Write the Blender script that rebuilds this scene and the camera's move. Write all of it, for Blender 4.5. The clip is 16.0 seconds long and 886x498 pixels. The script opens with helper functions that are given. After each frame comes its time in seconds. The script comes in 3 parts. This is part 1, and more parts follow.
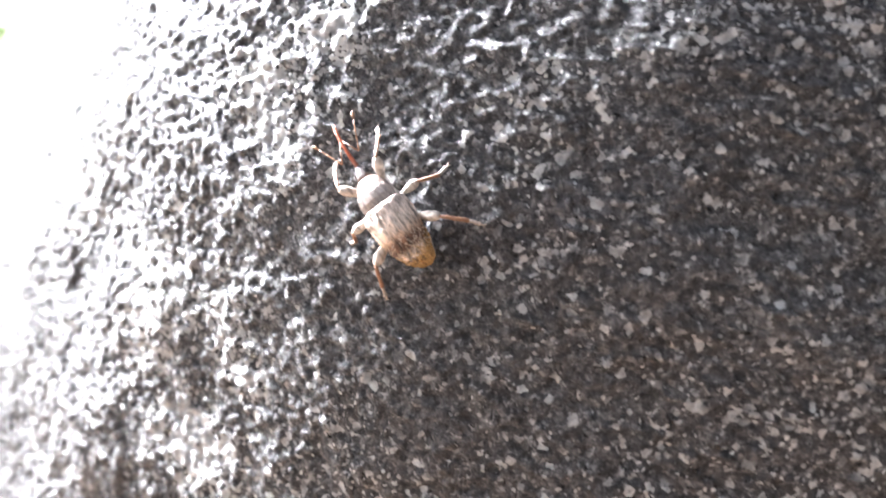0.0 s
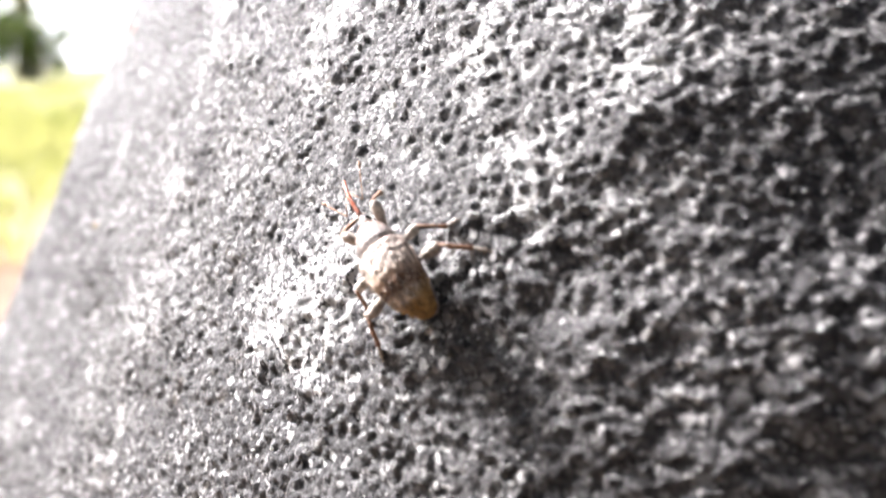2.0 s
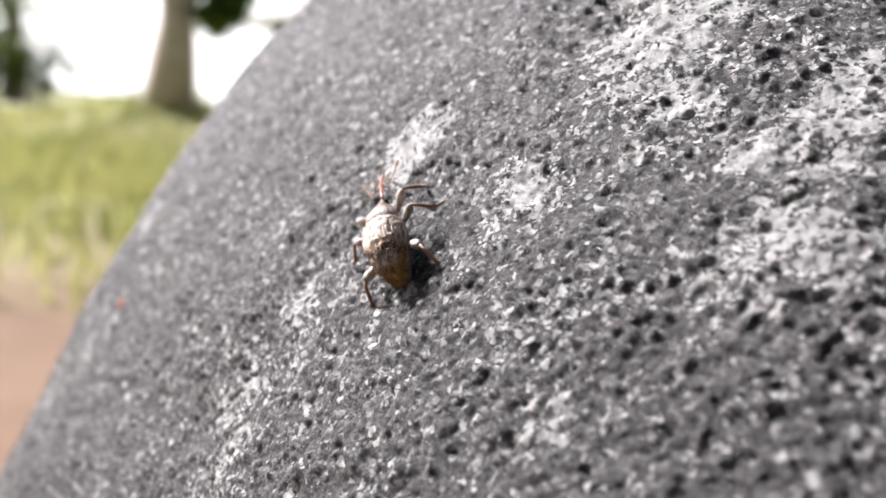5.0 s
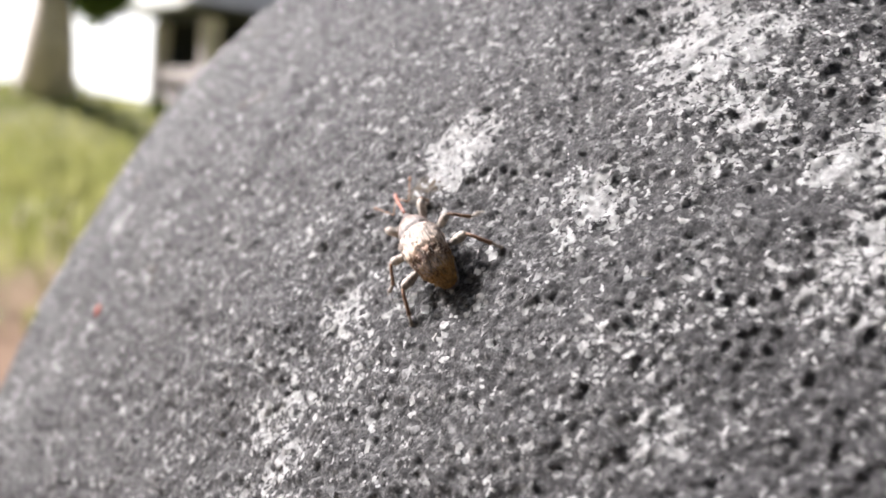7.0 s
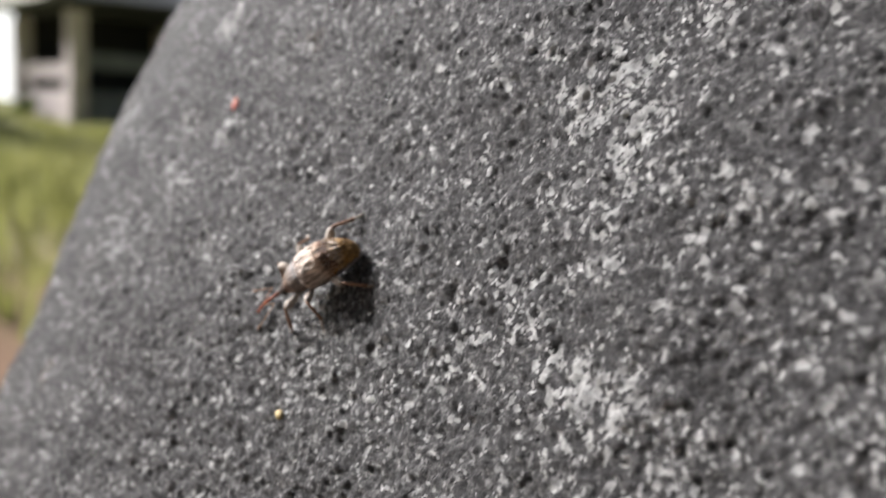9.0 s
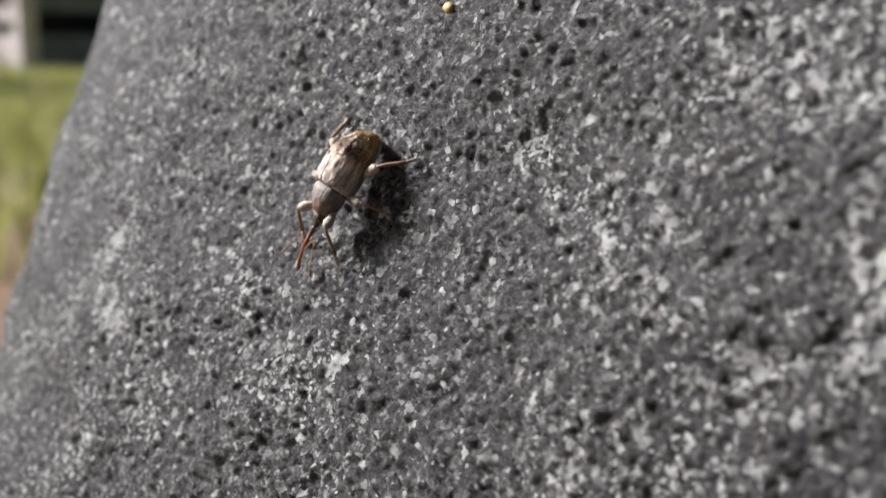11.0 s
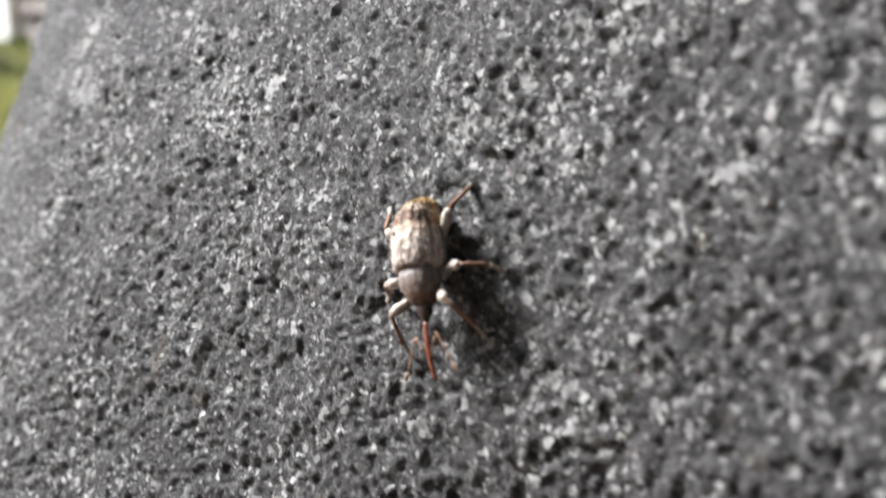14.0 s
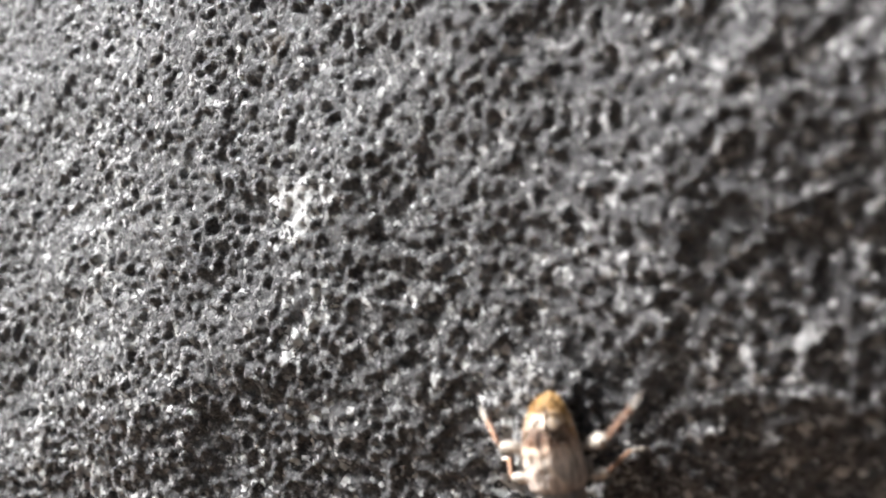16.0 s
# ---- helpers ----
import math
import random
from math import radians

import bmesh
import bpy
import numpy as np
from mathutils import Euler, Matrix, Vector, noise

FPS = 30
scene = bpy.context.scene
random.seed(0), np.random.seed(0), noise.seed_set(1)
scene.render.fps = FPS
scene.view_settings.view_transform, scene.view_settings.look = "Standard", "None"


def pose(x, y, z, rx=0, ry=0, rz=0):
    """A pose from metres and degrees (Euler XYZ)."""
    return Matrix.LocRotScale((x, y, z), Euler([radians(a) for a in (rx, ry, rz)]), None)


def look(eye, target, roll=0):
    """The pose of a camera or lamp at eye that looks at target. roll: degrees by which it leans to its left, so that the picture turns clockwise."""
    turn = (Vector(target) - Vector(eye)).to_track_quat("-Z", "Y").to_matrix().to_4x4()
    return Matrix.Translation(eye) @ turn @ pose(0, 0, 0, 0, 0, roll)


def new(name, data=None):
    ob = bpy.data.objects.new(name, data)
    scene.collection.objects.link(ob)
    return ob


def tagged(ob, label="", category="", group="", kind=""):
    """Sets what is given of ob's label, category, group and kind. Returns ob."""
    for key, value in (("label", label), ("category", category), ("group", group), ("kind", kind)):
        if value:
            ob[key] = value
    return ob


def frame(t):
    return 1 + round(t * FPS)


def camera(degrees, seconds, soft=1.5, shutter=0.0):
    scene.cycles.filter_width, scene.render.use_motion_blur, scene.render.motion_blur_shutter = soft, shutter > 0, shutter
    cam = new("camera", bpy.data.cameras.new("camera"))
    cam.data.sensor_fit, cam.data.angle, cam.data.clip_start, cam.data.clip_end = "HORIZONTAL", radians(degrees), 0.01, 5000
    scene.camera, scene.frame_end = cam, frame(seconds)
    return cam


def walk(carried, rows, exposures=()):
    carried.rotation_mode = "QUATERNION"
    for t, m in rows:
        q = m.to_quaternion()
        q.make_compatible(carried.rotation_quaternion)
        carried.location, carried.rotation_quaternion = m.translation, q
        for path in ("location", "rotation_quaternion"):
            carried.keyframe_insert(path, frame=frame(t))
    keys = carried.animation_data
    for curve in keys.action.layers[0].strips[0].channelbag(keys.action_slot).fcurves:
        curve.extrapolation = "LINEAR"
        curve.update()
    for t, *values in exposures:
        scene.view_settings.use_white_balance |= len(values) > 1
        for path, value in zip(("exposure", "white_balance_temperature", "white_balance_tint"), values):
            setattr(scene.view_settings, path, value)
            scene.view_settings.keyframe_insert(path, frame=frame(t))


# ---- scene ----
CAMERA_ROWS = [
    (0, 0.04414, -0.11550, 0.43751, 79.083, -2.153, 2.415),
    (0.5, 0.03958, -0.10902, 0.44532, 77.732, -1.977, 3.633),
    (1, 0.03414, -0.10309, 0.45264, 77.909, -1.982, 3.331),
    (1.5, 0.02956, -0.09676, 0.46041, 78.699, -1.472, 2.664),
    (2, 0.02533, -0.09126, 0.46669, 79.582, -1.583, 1.255),
    (2.5, 0.02245, -0.08644, 0.47207, 79.248, -1.796, 0.456),
    (3, 0.02054, -0.08125, 0.47723, 78.184, -1.740, 0.798),
    (3.5, 0.01660, -0.07776, 0.47919, 81.307, -4.168, -1.081),
    (4, 0.01528, -0.07357, 0.48656, 81.457, -4.188, -1.305),
    (4.5, 0.01677, -0.06914, 0.49482, 81.665, -4.498, 0.799),
    (4.7, 0.01657, -0.06790, 0.49775, 82.325, -4.978, 0.923),
    (6.8, 0.00444, -0.06517, 0.49876, 83.000, -6.177, -5.640),
    (7, 0.00309, -0.06499, 0.49787, 82.790, -6.085, -6.249),
    (7.5, -0.00212, -0.06262, 0.49319, 83.365, -5.336, -8.300),
    (8, -0.01096, -0.05911, 0.48822, 83.072, -3.652, -11.414),
    (8.5, -0.01731, -0.05625, 0.48047, 83.392, -3.246, -12.029),
    (9, -0.02517, -0.05164, 0.47166, 82.142, -2.727, -13.259),
    (9.5, -0.03081, -0.04758, 0.46178, 80.099, -2.412, -13.761),
    (10, -0.03686, -0.04428, 0.44788, 79.346, -1.451, -15.519),
    (10.2, -0.03802, -0.04380, 0.44593, 77.276, -0.542, -15.753),
    (12.3, -0.03977, -0.04174, 0.44350, 80.845, -0.878, -15.572),
    (12.5, -0.04046, -0.04174, 0.44382, 81.021, -0.859, -16.194),
    (13, -0.03964, -0.04312, 0.44265, 79.450, -0.158, -16.246),
    (13.5, -0.03722, -0.04806, 0.43430, 78.686, -0.781, -15.018),
    (14, -0.03309, -0.05306, 0.42522, 77.960, -1.283, -13.288),
    (14.5, -0.02994, -0.05820, 0.41901, 73.624, -0.306, -12.884),
    (15, -0.02599, -0.06441, 0.41084, 70.269, 0.829, -12.046),
    (15.5, -0.02251, -0.06853, 0.40412, 71.073, 0.758, -11.213),
    (16, -0.01889, -0.06895, 0.39964, 74.662, -0.159, -9.913),
]
ROCK_FRAME = Matrix(((0.58691, 0.26331, -0.76564), (-0.80965, 0.19087, -0.55501), (0.00000, 0.94564, 0.32522)))
ROCK_SHAPE = {(0, 0): 0.004654, (0, 1): 0.002481, (0, 2): -0.013756, (0, 3): -0.011545, (0, 4): -0.008056, (1, 0): 0.008652, (1, 1): 0.006503, (1, 2): -0.037521, (1, 3): -0.004509, (2, 0): -0.007874, (2, 1): -0.015741, (2, 2): -0.027260, (3, 0): -0.020740, (3, 1): -0.011336, (4, 0): -0.016727}
# seconds, across and upwards on the stone in millimetres, heading in degrees
WEEVIL_WAY = [
    (0, 64.40, -20.78, 51.2),
    (0.5, 58.96, -13.84, 43.6),
    (1, 52.92, -7.27, 47.4),
    (1.5, 47.37, -0.99, 49.9),
    (2, 40.63, 4.07, 57.2),
    (2.5, 33.88, 9.57, 52.6),
    (3, 27.22, 13.54, 62.0),
    (3.5, 18.66, 20.49, 52.7),
    (4, 13.51, 27.80, 50.0),
    (4.5, 7.47, 36.43, 47.5),
    (4.7, 5.33, 40.08, 47.6),
    (6.8, 3.40, 41.33, 46.4),
    (7, 2.21, 40.27, 60.1),
    (7.2, -0.37, 38.48, 80.2),
    (7.5, -5.07, 35.62, 96.1),
    (7.7, -9.37, 33.18, 99.7),
    (8, -16.18, 29.55, 113.8),
    (8.3, -20.83, 23.62, 117.2),
    (8.5, -25.00, 19.29, 122.8),
    (9, -30.12, 8.58, 128.3),
    (9.5, -34.30, -4.20, 134.0),
    (10, -36.20, -17.06, 166.3),
    (10.2, -36.89, -16.99, 161.4),
    (12.3, -36.24, -16.88, 169.1),
    (12.5, -36.08, -17.02, 172.5),
    (12.7, -34.53, -20.02, 174.1),
    (13, -29.97, -23.37, 194.9),
    (13.3, -24.73, -28.38, 205.5),
    (13.5, -21.89, -31.74, 215.6),
    (14, -13.99, -40.61, 203.7),
    (14.5, -6.67, -51.40, 192.7),
    (15, 1.15, -60.02, 217.4),
    (15.5, 10.02, -67.54, 207.6),
    (16, 16.20, -76.80, 203.3),
]
SHIFT = Vector((0.0, 0.0, 0.45))
SIZE = 0.85

EXPOSURES = [(0, 4.4, 5950, 13), (0.5, 4.0, 6050, 14), (1.5, 3.1, 6300, 15), (2.5, 2.35, 6400, 16), (4.5, 1.7, 6400, 16), (7, 1.65, 6400, 15), (9, 1.05, 6400, 12), (12.5, 1.1, 6300, 11), (14, 1.45, 6250, 10), (16, 2.1, 6250, 10)]
cam = camera(50, 16.0, soft=1.5, shutter=0.22)
cam.data.dof.use_dof = True
cam.data.dof.focus_distance = 0.066
cam.data.dof.aperture_fstop = 30.0
walk(cam, [(t, pose(*p)) for t, *p in CAMERA_ROWS], exposures=EXPOSURES)

# ---- light ----
world = bpy.data.worlds.new("sky")
scene.world = world
world.use_nodes = True
wn = world.node_tree
sky = wn.nodes.new("ShaderNodeTexSky")
sky.sky_type = "NISHITA"
sky.sun_disc = False
sky.sun_elevation = radians(38)
sky.sun_rotation = radians(-59)
sky.air_density, sky.dust_density, sky.ozone_density = 1.0, 0.4, 1.0
wn.nodes["Background"].inputs["Strength"].default_value = 0.018
wn.links.new(sky.outputs[0], wn.nodes["Background"].inputs["Color"])
sun = new("sun", bpy.data.lights.new("sun", "SUN"))
sun.data.energy, sun.data.angle, sun.data.color = 5.0, radians(14), (1.0, 0.965, 0.95)
sun.matrix_world = look((-0.675, 0.406, 0.616), (0, 0, 0))


# ---- materials ----
def material(name, rough=0.8, metal=0.0):
    m = bpy.data.materials.new(name)
    m.use_nodes = True
    nt = m.node_tree
    b = nt.nodes["Principled BSDF"]
    b.inputs["Roughness"].default_value, b.inputs["Metallic"].default_value = rough, metal
    return m, nt, b


def mottled(name, c1, c2, scale, rough=0.8, bump=0.3, bump_size=0.001, detail=6.0, spread=(0.35, 0.65), c3=None, scale3=10.0, random_tone=0.0):
    """A surface of two tones in noise, a third in broad stains, and fine relief."""
    m, nt, b = material(name, rough)
    co = nt.nodes.new("ShaderNodeTexCoord")
    n1 = nt.nodes.new("ShaderNodeTexNoise")
    n1.inputs["Scale"].default_value, n1.inputs["Detail"].default_value = scale, detail
    nt.links.new(co.outputs["Object"], n1.inputs["Vector"])
    r = nt.nodes.new("ShaderNodeValToRGB")
    r.color_ramp.elements[0].position, r.color_ramp.elements[1].position = spread
    r.color_ramp.elements[0].color, r.color_ramp.elements[1].color = (*c1, 1), (*c2, 1)
    nt.links.new(n1.outputs["Fac"], r.inputs[0])
    out = r.outputs[0]
    if c3:
        n3 = nt.nodes.new("ShaderNodeTexNoise")
        n3.inputs["Scale"].default_value = scale3
        nt.links.new(co.outputs["Object"], n3.inputs["Vector"])
        r3 = nt.nodes.new("ShaderNodeValToRGB")
        r3.color_ramp.elements[0].position, r3.color_ramp.elements[1].position = 0.45, 0.62
        nt.links.new(n3.outputs["Fac"], r3.inputs[0])
        mx = nt.nodes.new("ShaderNodeMix")
        mx.data_type = "RGBA"
        nt.links.new(r3.outputs[0], mx.inputs["Factor"])
        nt.links.new(out, mx.inputs["A"])
        mx.inputs["B"].default_value = (*c3, 1)
        out = mx.outputs["Result"]
    nt.links.new(out, b.inputs["Base Color"])
    bp = nt.nodes.new("ShaderNodeBump")
    bp.inputs["Strength"].default_value, bp.inputs["Distance"].default_value = bump, bump_size
    nt.links.new(n1.outputs["Fac"], bp.inputs["Height"])
    nt.links.new(bp.outputs[0], b.inputs["Normal"])
    return m


def rock_material():
    m, nt, b = material("speckled_grey_stone", 0.75)
    N, L = nt.nodes.new, nt.links.new
    co = N("ShaderNodeTexCoord")
    at = N("ShaderNodeAttribute")
    at.attribute_name = "lichen"

    def ramp(src, stops):
        r = N("ShaderNodeValToRGB")
        e = r.color_ramp.elements
        while len(e) < len(stops):
            e.new(0.5)
        for el, (p, c) in zip(e, stops):
            el.position, el.color = p, (*c, 1) if len(c) == 3 else c
        L(src, r.inputs[0])
        return r.outputs[0]

    def noise_tex(scale, detail=4.0, rough=0.6):
        n = N("ShaderNodeTexNoise")
        n.inputs["Scale"].default_value, n.inputs["Detail"].default_value, n.inputs["Roughness"].default_value = scale, detail, rough
        L(co.outputs["Object"], n.inputs["Vector"])
        return n.outputs["Fac"]

    def mix(f, a, c, kind="MIX"):
        x = N("ShaderNodeMix")
        x.data_type, x.blend_type = "RGBA", kind
        for s, v in (("Factor", f), ("A", a), ("B", c)):
            if isinstance(v, (float, tuple)):
                x.inputs[s].default_value = v
            else:
                L(v, x.inputs[s])
        return x.outputs["Result"]

    # crystal grains: each cell its own grey, its outline bent by noise
    bend = N("ShaderNodeTexNoise")
    bend.inputs["Scale"].default_value, bend.inputs["Detail"].default_value = 2600.0, 3.0
    L(co.outputs["Object"], bend.inputs["Vector"])
    shift = N("ShaderNodeVectorMath")
    shift.operation = "MULTIPLY_ADD"
    shift.inputs[1].default_value = (0.0006, 0.0006, 0.0006)
    L(bend.outputs["Color"], shift.inputs[0])
    L(co.outputs["Object"], shift.inputs[2])

    def cells(scale):
        v = N("ShaderNodeTexVoronoi")
        v.inputs["Scale"].default_value = scale
        L(shift.outputs[0], v.inputs["Vector"])
        c = N("ShaderNodeSeparateColor")
        L(v.outputs["Color"], c.inputs[0])
        return v, c

    vo, sep = cells(2700.0)
    vo2, sep2 = cells(5200.0)
    grain = ramp(sep.outputs[0], [(0.0, (0.032, 0.0315, 0.032)), (0.45, (0.068, 0.067, 0.068)), (0.80, (0.115, 0.114, 0.114)), (0.93, (0.17, 0.17, 0.168)), (1.0, (0.30, 0.30, 0.295))])
    grain2 = ramp(sep2.outputs[0], [(0.0, (0.5, 0.5, 0.51)), (0.6, (0.95, 0.95, 0.95)), (0.9, (1.25, 1.25, 1.25)), (1.0, (1.7, 1.7, 1.7))])
    fine = ramp(noise_tex(1900.0, 7.0, 0.76), [(0.40, (0.14, 0.14, 0.143)), (0.585, (1.95, 1.93, 1.90))])
    broad = ramp(noise_tex(45.0, 4.0), [(0.3, (0.75, 0.74, 0.76)), (0.7, (1.2, 1.2, 1.18))])
    col = mix(1.0, mix(1.0, mix(1.0, grain, grain2, "MULTIPLY"), fine, "MULTIPLY"), broad, "MULTIPLY")
    # brown stain, sparse
    rust = ramp(noise_tex(150.0, 5.0), [(0.66, (0, 0, 0)), (0.85, (1, 1, 1))])
    col = mix(rust, col, (0.16, 0.11, 0.05, 1.0))
    # crusts of pale lichen
    crust = ramp(noise_tex(700.0, 5.0, 0.75), [(0.32, (0.24, 0.24, 0.235)), (0.58, (0.72, 0.72, 0.70))])
    # crust grows grain by grain: the denser it stands, the more grains it covers
    def grown(scale, bias):
        wob = N("ShaderNodeMix")
        wob.data_type = "VECTOR"
        nz = N("ShaderNodeTexNoise")
        nz.inputs["Scale"].default_value = scale * 1.5
        L(co.outputs["Object"], nz.inputs["Vector"])
        va = N("ShaderNodeVectorMath")
        va.operation = "SCALE"
        va.inputs["Scale"].default_value = 0.8 / scale
        L(nz.outputs["Color"], va.inputs[0])
        vb = N("ShaderNodeVectorMath")
        L(co.outputs["Object"], vb.inputs[0])
        L(va.outputs[0], vb.inputs[1])
        v2 = N("ShaderNodeTexVoronoi")
        v2.inputs["Scale"].default_value = scale
        L(vb.outputs[0], v2.inputs["Vector"])
        s2 = N("ShaderNodeSeparateColor")
        L(v2.outputs["Color"], s2.inputs[0])
        ad = N("ShaderNodeMath")
        L(at.outputs["Fac"], ad.inputs[0])
        L(s2.outputs[2], ad.inputs[1])
        return ramp(ad.outputs[0], [(bias, (0, 0, 0)), (min(bias + 0.07, 1.0), (1, 1, 1))])

    big, small = grown(1800.0, 0.95), grown(3600.0, 0.94)
    vo4, sep4 = cells(1900.0)
    fleck = ramp(sep4.outputs[1], [(0.979, (0, 0, 0)), (0.985, (1, 1, 1))])
    mask = mix(1.0, mix(1.0, big, small, "LIGHTEN"), fleck, "LIGHTEN")
    col = mix(mask, col, crust)
    L(col, b.inputs["Base Color"])
    bp = N("ShaderNodeBump")
    bp.inputs["Strength"].default_value, bp.inputs["Distance"].default_value = 1.0, 0.0003
    bp.invert = True
    L(vo.outputs["Distance"], bp.inputs["Height"])
    bq = N("ShaderNodeBump")
    bq.inputs["Strength"].default_value, bq.inputs["Distance"].default_value = 1.0, 0.0007
    L(noise_tex(2600.0, 7.0, 0.78), bq.inputs["Height"])
    vo3, sep3 = cells(1250.0)
    br = N("ShaderNodeBump")
    br.inputs["Strength"].default_value, br.inputs["Distance"].default_value = 0.25, 0.0003
    br.invert = True
    L(vo3.outputs["Distance"], br.inputs["Height"])
    L(bp.outputs[0], br.inputs["Normal"])
    L(br.outputs[0], bq.inputs["Normal"])
    L(bq.outputs[0], b.inputs["Normal"])
    ro = ramp(sep.outputs[1], [(0.0, (0.22, 0.22, 0.22)), (0.22, (0.5, 0.5, 0.5)), (1.0, (0.9, 0.9, 0.9))])
    L(ro, b.inputs["Roughness"])
    b.inputs["Specular IOR Level"].default_value = 0.55
    return m


def ground_material():
    m = mottled("grassy_ground", (0.16, 0.17, 0.05), (0.27, 0.26, 0.11), 2.6, 0.9, 0.5, 0.05)
    nt = m.node_tree
    b = nt.nodes["Principled BSDF"]
    grass = b.inputs["Base Color"].links[0].from_socket
    co, ln, ad, ns, rp, mx = (nt.nodes.new("ShaderNode" + n) for n in ("TexCoord", "VectorMath", "Math", "TexNoise", "ValToRGB", "Mix"))
    ln.operation, ad.operation, mx.data_type = "LENGTH", "MULTIPLY_ADD", "RGBA"
    ns.inputs["Scale"].default_value = 0.9
    nt.links.new(co.outputs["Object"], ln.inputs[0])
    nt.links.new(co.outputs["Object"], ns.inputs["Vector"])
    nt.links.new(ns.outputs["Fac"], ad.inputs[0])
    ad.inputs[1].default_value = 3.0
    nt.links.new(ln.outputs["Value"], ad.inputs[2])
    mp = nt.nodes.new("ShaderNodeMath")
    mp.operation, mp.inputs[1].default_value = "MULTIPLY", 0.1
    nt.links.new(ad.outputs[0], mp.inputs[0])
    rp.color_ramp.elements[0].position, rp.color_ramp.elements[1].position = 0.33, 0.6
    nt.links.new(mp.outputs[0], rp.inputs[0])
    nt.links.new(rp.outputs[0], mx.inputs["Factor"])
    mx.inputs["A"].default_value = (0.14, 0.08, 0.04, 1)
    nt.links.new(grass, mx.inputs["B"])
    nt.links.new(mx.outputs["Result"], b.inputs["Base Color"])
    return m


def blade_material(name, c1, c2):
    m = mottled(name, c1, c2, 1.5, 0.6, 0.1, 0.01)
    nt = m.node_tree
    b = nt.nodes["Principled BSDF"]
    tr, ad = nt.nodes.new("ShaderNodeBsdfTranslucent"), nt.nodes.new("ShaderNodeMixShader")
    nt.links.new(b.inputs["Base Color"].links[0].from_socket, tr.inputs["Color"])
    ad.inputs[0].default_value = 0.5
    nt.links.new(b.outputs[0], ad.inputs[1])
    nt.links.new(tr.outputs[0], ad.inputs[2])
    nt.links.new(ad.outputs[0], nt.nodes["Material Output"].inputs["Surface"])
    return m


MAT = {
    "rock": rock_material(),
    "grass": ground_material(),
    "blade": blade_material("grass_blade", (0.19, 0.21, 0.055), (0.32, 0.31, 0.12)),
    "bark": mottled("grey_brown_bark", (0.44, 0.37, 0.32), (0.64, 0.55, 0.49), 9.0, 0.9, 0.8, 0.03),
    "leaf": blade_material("dark_green_leaf", (0.06, 0.11, 0.02), (0.17, 0.22, 0.05)),
    "wood": mottled("weathered_grey_timber", (0.38, 0.33, 0.32), (0.56, 0.50, 0.49), 6.0, 0.85, 0.4, 0.01),
    "pale": mottled("pale_painted_board", (0.45, 0.45, 0.43), (0.6, 0.6, 0.58), 4.0, 0.6, 0.2, 0.005),
    # near black, so that the added wall behind the camera bounces little light
    "dark_wood": mottled("near_black_timber", (0.008, 0.008, 0.008), (0.02, 0.019, 0.019), 5.0, 0.85, 0.4, 0.01),
    "roof": mottled("grey_roof_sheet", (0.10, 0.105, 0.11), (0.17, 0.175, 0.18), 3.0, 0.6, 0.2, 0.01),
}


# ---- helpers ----
def finish(name, bm, mat, parent=None, label="", smooth=True):
    me = bpy.data.meshes.new(name)
    bm.normal_update()
    bm.to_mesh(me)
    bm.free()
    for p in me.polygons:
        p.use_smooth = smooth
    me.materials.append(mat)
    ob = new(name, me)
    if parent:
        ob.parent = parent
    if label:
        ob["label"] = label
    return ob


part = finish


def empty(name, m, label, category, group=""):
    ob = new(name)
    ob.matrix_basis = m
    return tagged(ob, label, category, group)


def box(bm, lo, hi, bevel=0.0):
    r = bmesh.ops.create_cube(bm, size=1.0)
    lo, hi = Vector(lo), Vector(hi)
    for v in r["verts"]:
        v.co = Vector((lo[k] + (v.co[k] + 0.5) * (hi[k] - lo[k]) for k in range(3)))
    if bevel:
        bmesh.ops.bevel(bm, geom=list({e for v in r["verts"] for e in v.link_edges}), offset=bevel, segments=1, affect="EDGES")


def lattice(a, b, seed):
    """A random number in 0..1 for each whole-numbered place."""
    h = (a.astype(np.int64) * 374761393 + b.astype(np.int64) * 668265263 + seed * 1274126177) & 0xFFFFFFFF
    h = ((h ^ (h >> 13)) * 1274126177) & 0xFFFFFFFF
    h = ((h ^ (h >> 16)) * 2246822519) & 0xFFFFFFFF
    return ((h ^ (h >> 15)) & 0xFFFFFF) / float(0xFFFFFF)


def smooth_noise(u, v, size, seed):
    """Value noise in -1..1."""
    a, b = u / size, v / size
    i, j = np.floor(a), np.floor(b)
    fa, fb = a - i, b - j
    fa, fb = fa * fa * (3 - 2 * fa), fb * fb * (3 - 2 * fb)
    q = [lattice(i + x, j + y, seed) for y in (0, 1) for x in (0, 1)]
    return 2 * ((q[0] * (1 - fa) + q[1] * fa) * (1 - fb) + (q[2] * (1 - fa) + q[3] * fa) * fb) - 1


def pebbles(u, v, size, seed):
    """Rounded bumps, one for each cell, of uneven heights: 0 at their rims."""
    a, b = u / size, v / size
    i, j = np.floor(a), np.floor(b)
    best, top = np.full(u.shape, 9.0), np.zeros(u.shape)
    for x in (-1, 0, 1):
        for y in (-1, 0, 1):
            ci, cj = i + x, j + y
            d = (ci + lattice(ci, cj, seed) - a) ** 2 + (cj + lattice(ci, cj, seed + 7) - b) ** 2
            near = d < best
            best = np.where(near, d, best)
            top = np.where(near, lattice(ci, cj, seed + 13), top)
    return np.clip(1 - best * 1.6, 0, 1) * (0.35 + 0.65 * top)


